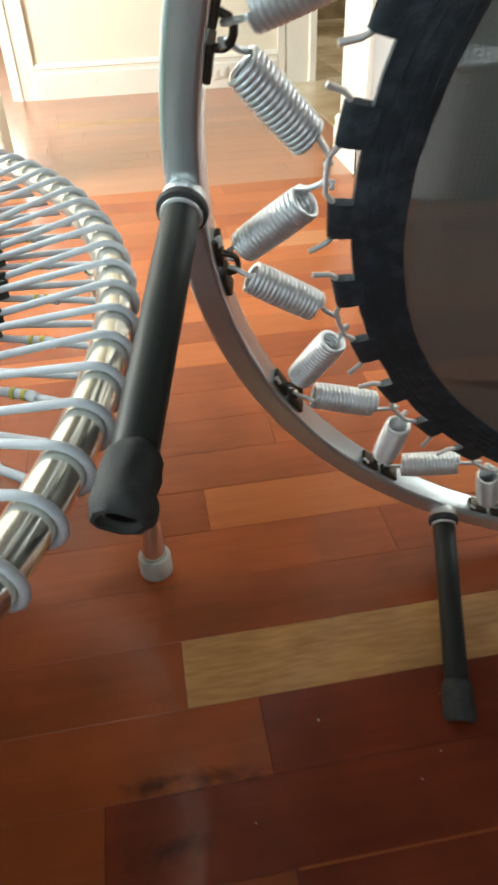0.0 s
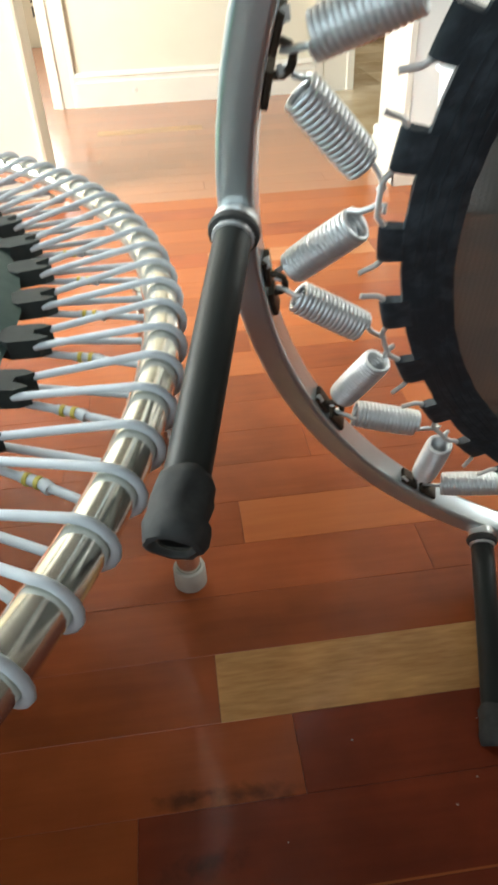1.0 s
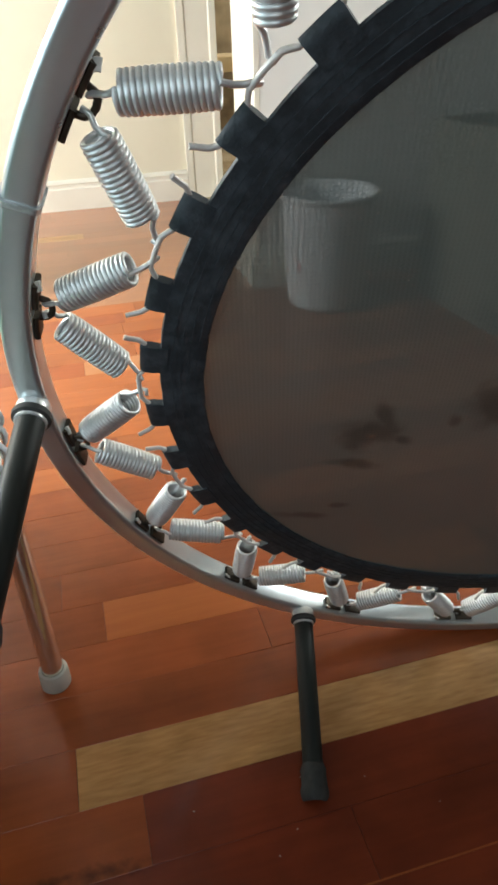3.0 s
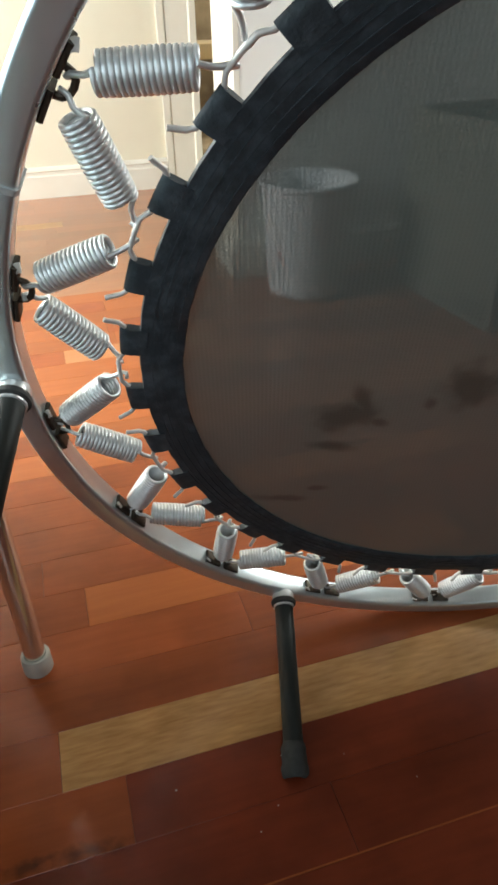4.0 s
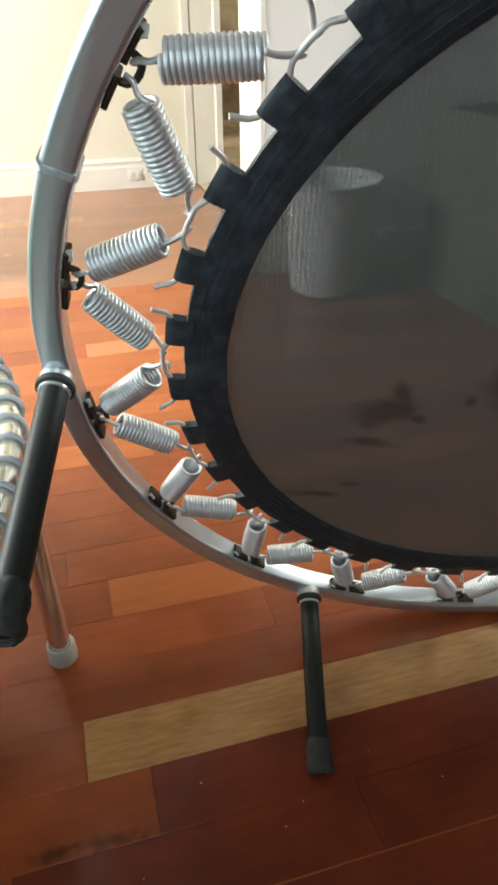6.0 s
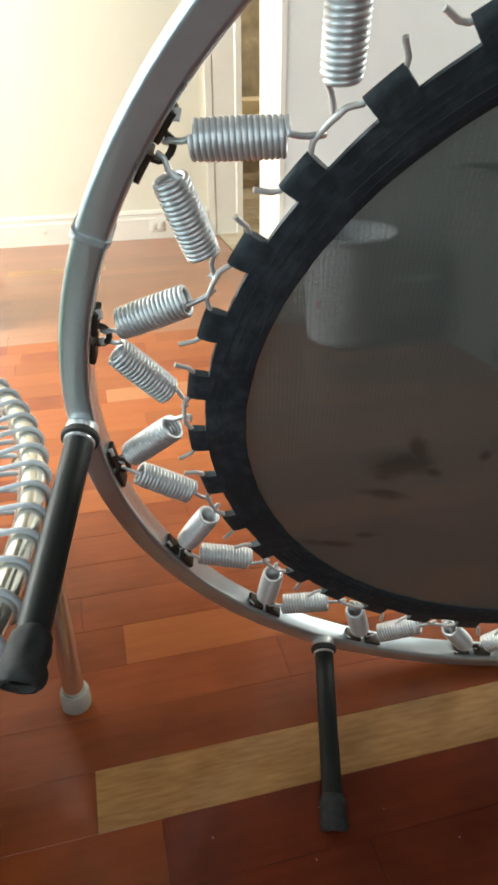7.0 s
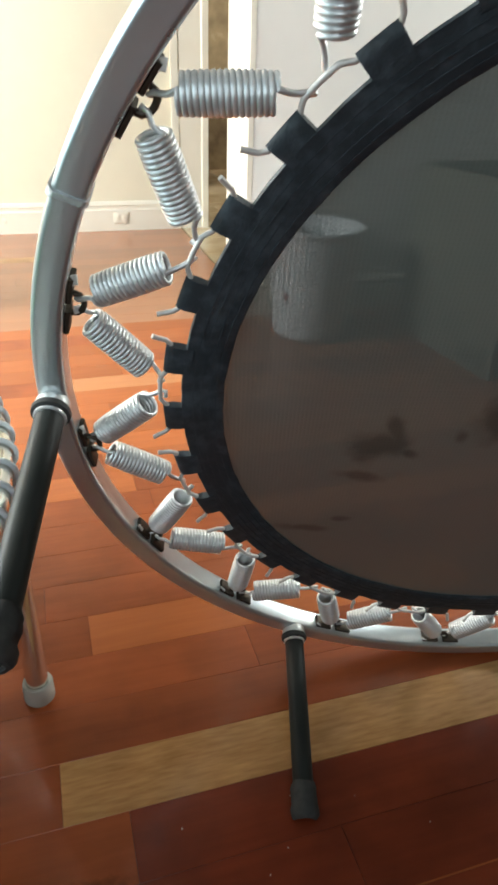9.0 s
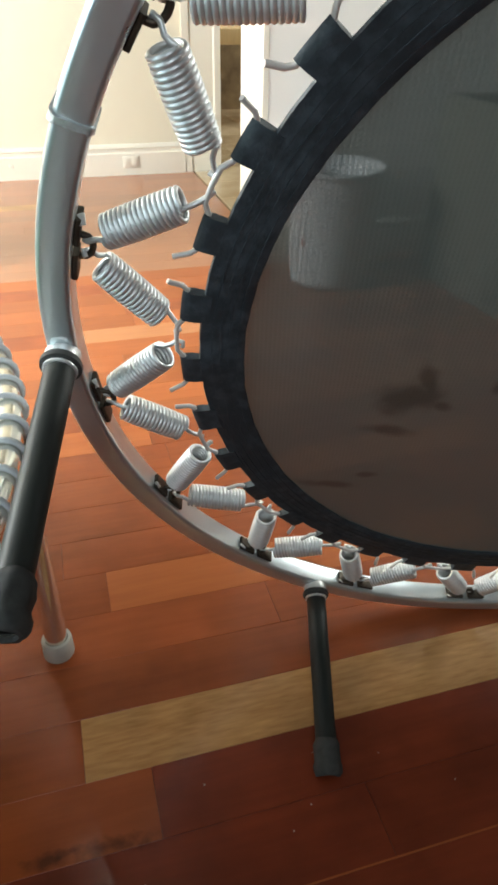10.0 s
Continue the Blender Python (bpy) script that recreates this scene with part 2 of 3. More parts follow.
    clear = n.new("ShaderNodeBsdfTransparent")
    warp, weft = n.new("ShaderNodeMath"), n.new("ShaderNodeMath")
    for node, src, gain in ((warp, weave[0], 0.040), (weft, weave[1], 0.012)):
        node.operation = "MULTIPLY_ADD"
        link(src.outputs["Fac"], node.inputs[0])
        node.inputs[1].default_value = gain
    warp.inputs[2].default_value = 0.030
    link(warp.outputs[0], weft.inputs[2])
    shut = n.new("ShaderNodeMath")
    shut.operation = "MULTIPLY_ADD"
    link(total, shut.inputs[0])
    shut.inputs[1].default_value = -0.025
    link(weft.outputs[0], shut.inputs[2])
    shut.use_clamp = True
    mix = n.new("ShaderNodeMixShader")
    link(shut.outputs[0], mix.inputs[0])
    link(p.outputs[0], mix.inputs[1])
    link(clear.outputs[0], mix.inputs[2])
    link(mix.outputs[0], out.inputs[0])
    return m


MESHCLOTH = mesh_cloth()


# ---- shape helpers: each returns (verts, faces) ----
def joined(*shapes):
    verts, faces = [], []
    for v, f in shapes:
        k = len(verts)
        verts += [tuple(p) for p in v]
        faces += [tuple(i + k for i in q) for q in f]
    return verts, faces


def moved(shape, m):
    return [tuple(m @ Vector(p)) for p in shape[0]], shape[1]


def sweep(path, section, closed=False, caps=True, start=None):
    """A section, points (u, v), or a radius per point with a ring of sides, drawn along a path."""
    pts = [Vector(p) for p in path]
    n = len(pts)
    tang = []
    for i in range(n):
        a = pts[i - 1] if i or closed else pts[0]
        b = pts[(i + 1) % n] if i < n - 1 or closed else pts[-1]
        tang.append((b - a).normalized())
    side = Vector(start) if start else tang[0].orthogonal()
    verts, faces = [], []
    k = len(section)
    for i in range(n):
        side = (side - tang[i] * side.dot(tang[i])).normalized()
        other = tang[i].cross(side)
        verts += [tuple(pts[i] + side * u + other * v) for u, v in section]
    for i in range(n if closed else n - 1):
        j = (i + 1) % n
        faces += [(i * k + a, i * k + (a + 1) % k, j * k + (a + 1) % k, j * k + a) for a in range(k)]
    if caps and not closed:
        faces += [tuple(range(k))[::-1], tuple(range((n - 1) * k, n * k))]
    return verts, faces


def disc_section(r, sides=8):
    return [(r * math.cos(2 * math.pi * i / sides), r * math.sin(2 * math.pi * i / sides)) for i in range(sides)]


def rounded_section(w, h, r, steps=4):
    out = []
    for cx, cy, a0 in ((w / 2 - r, h / 2 - r, 0), (-w / 2 + r, h / 2 - r, 90), (-w / 2 + r, -h / 2 + r, 180), (w / 2 - r, -h / 2 + r, 270)):
        for i in range(steps + 1):
            a = radians(a0 + 90 * i / steps)
            out.append((cx + r * math.cos(a), cy + r * math.sin(a)))
    return out


def arc(r, a0, a1, n, z=0.0):
    return [(r * math.cos(radians(a0 + (a1 - a0) * i / n)), r * math.sin(radians(a0 + (a1 - a0) * i / n)), z) for i in range(n + 1)]


def lathe(profile, sides=24):
    """A profile of (radius, height) turned round z; open where it ends."""
    verts, faces = [], []
    for r, z in profile:
        verts += [(r * math.cos(2 * math.pi * i / sides), r * math.sin(2 * math.pi * i / sides), z) for i in range(sides)]
    for j in range(len(profile) - 1):
        for i in range(sides):
            a, b = j * sides + i, j * sides + (i + 1) % sides
            faces.append((a, b, b + sides, a + sides))
    return verts, faces


def block(x0, y0, z0, x1, y1, z1, bevel=0.0):
    """A box, its edges cut by bevel."""
    if not bevel:
        v = [(x, y, z) for z in (z0, z1) for y in (y0, y1) for x in (x0, x1)]
        return v, [(0, 2, 3, 1), (4, 5, 7, 6), (0, 1, 5, 4), (2, 6, 7, 3), (0, 4, 6, 2), (1, 3, 7, 5)]
    bm = bmesh.new()
    bmesh.ops.create_cube(bm, size=1.0)
    for v in bm.verts:
        v.co = Vector(((x0 + x1) / 2 + v.co.x * (x1 - x0), (y0 + y1) / 2 + v.co.y * (y1 - y0), (z0 + z1) / 2 + v.co.z * (z1 - z0)))
    bmesh.ops.bevel(bm, geom=bm.edges[:], offset=bevel, segments=2, affect="EDGES", profile=0.5)
    bm.verts.index_update()
    out = [tuple(v.co) for v in bm.verts], [tuple(v.index for v in f.verts) for f in bm.faces]
    bm.free()
    return out


def data_of(name, shape, mat, smooth=True, angle=50):
    me = bpy.data.meshes.new(name)
    me.from_pydata(shape[0], [], shape[1])
    me.materials.append(mat)
    me.validate()
    bm = bmesh.new()
    bm.from_mesh(me)
    bmesh.ops.recalc_face_normals(bm, faces=bm.faces)
    bm.to_mesh(me)
    bm.free()
    if smooth:
        me.shade_smooth()
        me.set_sharp_from_angle(angle=radians(angle))
    return me


def part(name, shape, mat, parent=None, label="", m=None, smooth=True):
    """One mesh object under a thing or a part."""
    me = shape if isinstance(shape, bpy.types.Mesh) else data_of(name, shape, mat, smooth)
    ob = new(name, me)
    ob.parent = parent
    if m is not None:
        ob.matrix_basis = m
    return tagged(ob, label)


def thing(name, label, category, m=None, group="", kind=""):
    ob = new(name)
    ob.empty_display_size = 0.05
    if m is not None:
        ob.matrix_world = m
    return tagged(ob, label, category, group, kind)


def structure(name, shape, mat, label, category="wall", smooth=False):
    return tagged(part(name, shape, mat, None, smooth=smooth), label, category, kind="structure")


# ---- the large structure ----
W = 0.0826
WALL_Y = 2.95
floor = structure("floor", block(-2.6, -2.5, -0.06, 3.0, 1.80, -0.004), JOINT, "glossy reddish cherry strip floor with one pale board", "floor")
hall_floor = structure("floor_hall", block(-2.6, 1.80, -0.06, 0.76, 5.0, -0.004), JOINT, "reddish cherry strip floor of the hall", "floor")
marble_floor = structure("floor_marble", block(0.765, 1.80, -0.06, 3.0, 5.0, -0.003), MARBLE, "polished beige marble tile floor", "floor")
structure("ceiling", block(-2.6, -2.5, 2.5, 3.0, 5.0, 2.6), CEILING, "unseen ceiling, darkened to cut bounce light", "ceiling")
# right and rear walls are unseen; their dark colour limits bounce light
structure("wall_right", joined(block(3.0, -2.5, -0.06, 3.12, 0.4, 2.6), block(3.0, 1.3, -0.06, 3.12, 5.0, 2.6), block(3.0, 0.4, -0.06, 3.12, 1.3, 1.2), block(3.0, 0.4, 2.1, 3.12, 1.3, 2.6)), TAUPE, "unseen dark taupe wall with an added window")
structure("wall_rear", joined(block(-1.72, -2.62, -0.06, -1.0, -2.5, 2.6), block(0.2, -2.62, -0.06, 3.12, -2.5, 2.6), block(-1.0, -2.62, -0.06, 0.2, -2.5, 1.10), block(-1.0, -2.62, 2.0, 0.2, -2.5, 2.6)), TAUPE, "unseen dark taupe wall with an added window")
structure("wall_left", joined(block(-2.72, 2.55, -0.06, -2.6, 5.0, 2.6), block(-2.72, 0.20, -0.06, -2.6, 0.50, 2.6), block(-2.72, 0.50, -0.06, -2.6, 1.90, 1.15), block(-2.72, 1.90, -0.06, -2.6, 2.55, 2.6),
                              block(-2.72, 0.50, 2.25, -2.6, 1.90, 2.6)), CREAM, "cream painted wall with a wide window")
# unseen wall, set this close to block window light from the near floor
structure("wall_side", joined(block(-1.72, -2.5, -0.06, -1.6, -0.8, 2.6), block(-1.72, -0.8, -0.06, -1.6, 0.10, 0.40), block(-1.72, 0.10, -0.06, -1.6, 0.36, 2.6),
                              block(-1.72, -0.8, 1.90, -1.6, 0.10, 2.6)), TAUPE, "unseen dark taupe side wall added to shade the near floor, with a window")
# unseen wall, its length set to shadow the near floor from the window
structure("wall_return", block(-2.6, 0.36, -0.06, -1.19, 0.46, 2.6), CREAM, "unseen cream wall added to keep window light off the near floor")
structure("wall_far", block(0.6, 5.0, -0.06, 3.12, 5.12, 2.6), BROWN_STONE, "brown marble clad end wall")
structure("wall_end", block(-2.72, 5.0, -0.06, 0.6, 5.12, 2.6), CREAM, "cream painted end wall")
structure("wall_hall", block(-0.44, WALL_Y, -0.05, 0.815, WALL_Y + 0.12, 2.5), CREAM, "cream painted hall wall between two doorways")
structure("wall_hall_left", block(-2.6, WALL_Y, -0.05, -1.40, WALL_Y + 0.12, 2.5), CREAM, "cream painted hall wall beside a doorway")
structure("wall_hall_right", block(1.75, WALL_Y, -0.05, 3.0, WALL_Y + 0.12, 2.5), CREAM, "cream painted hall wall beside a doorway")
structure("wall_over_left_doorway", block(-1.40, WALL_Y, 2.06, -0.44, WALL_Y + 0.12, 2.5), CREAM, "cream painted wall above a doorway")
structure("wall_over_right_doorway", block(0.815, WALL_Y, 2.06, 1.75, WALL_Y + 0.12, 2.5), CREAM, "cream painted wall above a doorway")
structure("wall_room", block(0.711, 1.562, -0.05, 3.0, 1.80, 2.5), OFFWHITE, "off-white painted wall ending beside the hall")


def skirting(name, x0, x1, y, tall=0.140, turn=None):
    """A moulded board: a plain face, a bead and a thin top lip. With turn it runs away from y at x0, on a wall's end."""
    k = tall / 0.140
    prof = [(0, 0), (-0.018, 0), (-0.018, 0.098 * k), (-0.013, 0.104 * k), (-0.013, 0.118 * k), (-0.017, 0.122 * k), (-0.012, 0.134 * k), (-0.006, tall), (0, tall)]
    n = len(prof)
    if turn:
        v = [(x0 + turn * d, yy, h) for yy in (y, x1) for d, h in prof]
    else:
        v = [(x, y + d, h) for x in (x0, x1) for d, h in prof]
    f = [(i, (i + 1) % n, n + (i + 1) % n, n + i) for i in range(n)] + [tuple(range(n)), tuple(range(n, 2 * n))[::-1]]
    return structure(name, (v, f), TRIM, "white painted moulded baseboard with small scuffs", "baseboard")


skirting("baseboard_hall", -0.364, 0.720, WALL_Y - 0.001)


def casing(name, x0, x1, y, label, deep=0.014):
    prof = [(x0, 0), (x0, -deep), (x0 + (x1 - x0) * 0.18, -deep), (x0 + (x1 - x0) * 0.22, -deep * 0.72), (x0 + (x1 - x0) * 0.8, -deep * 0.8), (x0 + (x1 - x0) * 0.84, -deep * 1.25), (x1, -deep * 1.25), (x1, 0)]
    n = len(prof)
    v = [(x, y + d, z) for z in (0.0, 2.10) for x, d in prof]
    f = [(i, (i + 1) % n, n + (i + 1) % n, n + i) for i in range(n)] + [tuple(range(n))[::-1], tuple(range(n, 2 * n))]
    return structure(name, (v, f), TRIM, label, "trim")


casing("trim_left_doorway", -0.364, -0.450, WALL_Y - 0.001, "white painted door casing beside the hall wall")
casing("trim_right_doorway", 0.722, 0.900, WALL_Y - 0.001, "wide white painted door casing beside the hall wall", 0.016)
structure("trim_left_jamb", block(-0.482, WALL_Y - 0.002, 0, -0.440, WALL_Y + 0.125, 2.06), TRIM, "white painted door jamb", "trim")
structure("trim_wall_end", block(0.691, 1.560, 0, 0.711, 1.802, 2.5, 0.003), TRIM, "bright white painted wall end beside the hall", "trim")
skirting("baseboard_room", 0.672, 1.9, 1.559, 0.120)
skirting("baseboard_room_end", 0.690, 1.80, 1.542, 0.120, 1)
# end of a longer wall; unseen left part omitted to let window light through
structure("wall_pier", block(-0.95, 1.700, -0.05, -0.362, 1.84, 2.5, 0.003), DOOR, "white painted wall end beside the hall opening, cut short to pass window light")
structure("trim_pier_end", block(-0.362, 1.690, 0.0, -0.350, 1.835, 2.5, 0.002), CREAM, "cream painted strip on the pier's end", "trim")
skirting("baseboard_pier", -0.95, -0.363, 1.699, 0.105)

# ---- the trampoline that stands on its edge ----
RING_R, RING_C = 0.5015, Vector((0.5375, -0.1239, 0.4912))
N = Vector((-0.24736, -0.91106, -0.32982)).normalized()
E1 = Vector((-N.y, N.x, 0)).normalized()
E2 = N.cross(E1)
RING = Matrix.Translation(RING_C) @ Matrix((E1, E2, N)).transposed().to_4x4()
BASE = -0.515


def spring_shape(length):
    """A close-wound barrel spring along x with a hook at each end."""
    x0, x1, turns, seg = 0.0150, length - 0.0190, 16, 16
    pts = [(0.001, -0.0035, 0.0), (-0.0025, 0.0, 0.0), (0.001, 0.004, 0.0), (0.008, 0.004, 0.001), (0.012, 0.007, 0.001)]
    total = turns * seg
    for i in range(total + 1):
        s = i / total
        r = 0.0116 * (0.90 + 0.10 * math.sin(math.pi * s) ** 0.35)
        a = 2 * math.pi * i / seg
        pts.append((x0 + (x1 - x0) * s, r * math.cos(a), r * math.sin(a)))
    pts += [(length - 0.0125, 0.006, 0.001), (length - 0.006, 0.004, 0.001), (length, 0.0035, 0.0), (length + 0.0035, 0.0, 0.0), (length, -0.0035, 0.0)]
    return sweep(pts, disc_section(0.0021, 8))


def rebounder():
    at = RING @ Matrix.Translation((0, BASE, 0))
    top = thing("trampoline", "old spring trampoline with galvanised ring standing on edge on the floor", "trampoline", at)
    lift = Matrix.Translation((0, -BASE, 0))

    # ring: square tube with rounded corners
    path = arc(RING_R, 0, 360, 160)[:-1]
    ring = part("ring", sweep(path, rounded_section(0.0250, 0.030, 0.0050, 4), closed=True, start=(1, 0, 0)), GALV, top, "galvanised steel tube ring", lift)
    for a in (155.5, 335.5):
        v, f = sweep(arc(RING_R, a - 0.30, a + 0.30, 6), rounded_section(0.0275, 0.0325, 0.005, 6), start=(-1, 0, 0))
        mid = Vector((RING_R * math.cos(radians(a)), RING_R * math.sin(radians(a)), 0))
        v = [tuple(Vector(p) + (Vector(p) - mid).normalized() * 0.0022 * noise.noise(Vector(p) * 210) + mid.normalized().cross(Vector((0, 0, 1))) * 0.002 * noise.noise(Vector(p) * 90)) for p in v]
        part("weld_bead", (v, f), WELD, ring, "rough weld bead")

    # cloth and border
    n = 120
    rings = [0.0, 0.06, 0.12, 0.18, 0.24, 0.30, 0.3565]
    v, f = [(0, 0, 0.001)], []
    for r in rings[1:]:
        v += [(r * math.cos(2 * math.pi * i / n), r * math.sin(2 * math.pi * i / n), 0.004 - 0.006 * (1 - (r / 0.3565) ** 2)) for i in range(n)]
    f += [(0, 1 + i, 1 + (i + 1) % n) for i in range(n)]
    for k in range(len(rings) - 2):
        a = 1 + k * n
        f += [(a + i, a + n + i, a + n + (i + 1) % n, a + (i + 1) % n) for i in range(n)]
    mat_part = part("mat", (v, f), MESHCLOTH, top, "black woven mesh mat with dusty foot marks", lift)

    n = 288
    prof = [(0.353, 0.0062), (0.3545, 0.0072), (0.364, 0.0066), (0.372, 0.0074), (0.381, 0.0066), (0.3895, 0.0070), (0.3905, 0.0045), (0.389, 0.0020), (0.372, 0.0012), (0.354, 0.0015)]
    v, f, k = [], [], len(prof)
    for i in range(n):
        a = 2 * math.pi * i / n
        for r, z in prof:
            w = noise.noise(Vector((r * 55, math.cos(a) * 9, math.sin(a) * 9)))
            w2 = noise.noise(Vector((math.cos(a) * 26, math.sin(a) * 26, r * 9)))
            rr = r + (0.0010 * w2 if r > 0.38 or r < 0.356 else 0)
            v.append((rr * math.cos(a), rr * math.sin(a), z + 0.0016 * w + 0.0012 * w2))
    for i in range(n):
        j = (i + 1) % n
        f += [(i * k + a, j * k + a, j * k + (a + 1) % k, i * k + (a + 1) % k) for a in range(k)]
    border = part("border", (v, f), WEBBING, top, "wrinkled black webbing border", lift)
    for r in (0.3600, 0.3665, 0.3735, 0.3800):
        path = [(r * math.cos(2 * math.pi * i / 200), r * math.sin(2 * math.pi * i / 200), 0.0084) for i in range(200)]
        part("stitching", sweep(path, disc_section(0.0004, 4), closed=True), WEBBING, border)

    # tabs: webbing folded over the hook wire
    def tab_shape(a0, a1):
        prof = [(0.384, 0.0072), (0.398, 0.0076), (0.4045, 0.0066), (0.4070, 0.0035), (0.4045, 0.0000), (0.398, -0.0008), (0.384, 0.0008)]
        v, f, k, m = [], [], len(prof), 5
        for i in range(m):
            a = radians(a0 + (a1 - a0) * i / (m - 1))
            v += [(r * math.cos(a), r * math.sin(a), z) for r, z in prof]
        for i in range(m - 1):
            f += [(i * k + a, (i + 1) * k + a, (i + 1) * k + (a + 1) % k, i * k + (a + 1) % k) for a in range(k)]
        f += [tuple(range(k)), tuple(range((m - 1) * k, m * k))[::-1]]
        return v, f

    def wire_path():
        out = []
        for r, a, z in ((0.4195, -8.45, 0.0075), (0.4170, -8.3, 0.0070), (0.4080, -7.9, 0.0045), (0.4035, -7.3, 0.0035), (0.4030, -6.0, 0.0033), (0.4030, -4.0, 0.0033), (0.4036, -3.0, 0.0034),
                        (0.4062, -2.5, 0.0037), (0.4088, -1.9, 0.0040), (0.4092, 0.0, 0.0040)):
            out.append((r, a, z))
        out += [(r, -a, z) for r, a, z in out[-2::-1]]
        return [(r * math.cos(radians(a)), r * math.sin(radians(a)), z) for r, a, z in out]

    tab_a = data_of("tab", tab_shape(-7.2, -3.1), WEBBING)
    tab_b = data_of("tab", tab_shape(3.1, 7.2), WEBBING)
    wire = data_of("hook_wire", sweep(wire_path(), disc_section(0.0021, 8)), HOOKM)

    # clip: a bent plate on the ring's inner side with an eye in its middle
    plate = []
    for a0, a1 in ((-3.1, -0.5), (0.5, 3.1)):
        plate.append(sweep(arc(0.4868, a0, a1, 4), rounded_section(0.0045, 0.017, 0.0015, 2), start=(1, 0, 0)))
    eye = sweep([(0.4858, -0.010, 0.0), (0.4793, -0.0085, 0.0), (0.4760, -0.005, 0.0), (0.4752, 0.0, 0.0), (0.4760, 0.005, 0.0), (0.4793, 0.0085, 0.0), (0.4858, 0.010, 0.0)], disc_section(0.0026, 8))
    bent = sweep([(0.4862, -0.0235, 0.005), (0.4842, -0.0260, 0.0060), (0.4817, -0.0272, 0.0065)], rounded_section(0.0018, 0.008, 0.0008, 2))
    clip = data_of("clip", joined(*plate, eye), CLIPM)
    clip_tab = data_of("clip_tab", bent, HOOKM)

    at_clip, at_link = 0.4798, 0.4105
    a10 = radians(8.6)
    ends = {}
    for sgn in (1, -1):
        a = sgn * a10 + radians(0.4)
        start = Vector((at_clip, sgn * 0.006, 0.0))
        ends[sgn] = start, Vector((at_link * math.cos(a), at_link * math.sin(a), 0.0035)) - start
    spring = data_of("spring", spring_shape(ends[1][1].length), SPRING)
    rng = random.Random(4)
    for k in range(18):
        a = 146.57 + 20.0 * k
        spin = lift @ Matrix.Rotation(radians(a), 4, "Z")
        held = part("clip", clip, None, top, "", spin)
        part("clip_tab", clip_tab, None, held, "bent pale metal tab")
        for sgn in (1, -1):
            start, step = ends[sgn]
            m = spin @ Matrix.Translation(start) @ Matrix.Rotation(math.atan2(step.y, step.x) + radians(rng.uniform(-1, 1)), 4, "Z") @ Matrix.Rotation(rng.uniform(0, 6.28), 4, "X")
            part("spring", spring, None, top, "", m)
        spin = lift @ Matrix.Rotation(radians(a + 10), 4, "Z")
        part("hook_wire", wire, None, top, "", spin)
        part("tab", tab_a, None, border, "", Matrix.Rotation(radians(a + 10 + rng.uniform(-0.25, 0.25)), 4, "Z"))
        part("tab", tab_b, None, border, "", Matrix.Rotation(radians(a + 10 + rng.uniform(-0.25, 0.25)), 4, "Z"))

    # legs: sleeve on a socket with a chromed band, rubber tip with an open end
    socket = data_of("socket", lathe([(0.0125, 0.010), (0.0150, 0.0135), (0.0155, 0.0190), (0.0155, 0.0215), (0.0140, 0.0225)], 24), BRIGHT)
    band = data_of("flange", lathe([(0.0125, 0.0222), (0.0165, 0.0226), (0.0176, 0.0250), (0.0170, 0.0285), (0.0130, 0.0300)], 24), RUBBER)
    sleeve = data_of("sleeve", lathe([(0.0125, 0.0290), (0.0127, 0.0315), (0.0127, 0.0330), (0.0126, 0.10), (0.0125, 0.221)], 24), LEGM)
    trimband = data_of("chrome_band", lathe([(0.0122, 0.0300), (0.0142, 0.0303), (0.0142, 0.0325), (0.0122, 0.0332)], 24), BRIGHT)
    tip_prof = [(0.0127, 0.2100), (0.0144, 0.2115), (0.0156, 0.2165), (0.0153, 0.2250), (0.0160, 0.2340), (0.0167, 0.2400), (0.0164, 0.2465), (0.0142, 0.2505), (0.0110, 0.2510), (0.0099, 0.2475), (0.0096, 0.2360)]
    tip = lathe(tip_prof, 28)
    tip = [tuple(Vector(p) * (1 + 0.0) + Vector((p[0], p[1], 0)).normalized() * 0.0028 * noise.noise(Vector(p) * 130)) for p in tip[0]], tip[1]
    tip = data_of("rubber_tip", tip, RUBBER)
    core = data_of("tube_end", lathe([(0.0092, 0.221), (0.0092, 0.2480), (0.0083, 0.2480), (0.0083, 0.221)], 20), CHROME)
    # black disc near the tube's mouth paints the dark of its hollow
    plug = data_of("tube_recess", lathe([(0.0083, 0.2462), (0.0001, 0.2462)], 20), HOLLOW_SHADE)
    for a in (178.4, 239.9, 299.5, 359.0, 58.6, 118.5):
        a = radians(a)
        m = lift @ Matrix.Translation((RING_R * math.cos(a), RING_R * math.sin(a), 0)) @ Matrix.Rotation(a, 4, "Z")
        leg = part("leg", sleeve, None, top, "black plastic-sleeved steel leg", m)
        part("socket", socket, None, leg, "galvanised socket")
        part("flange", band, None, leg, "black rubber flange")
        part("chrome_band", trimband, None, leg, "chrome band")
        part("rubber_tip", tip, None, leg, "worn black rubber tip with open end")
        part("tube_end", core, None, leg, "bare steel tube end")
        part("tube_recess", plug, None, leg)
    return top


rebounder()


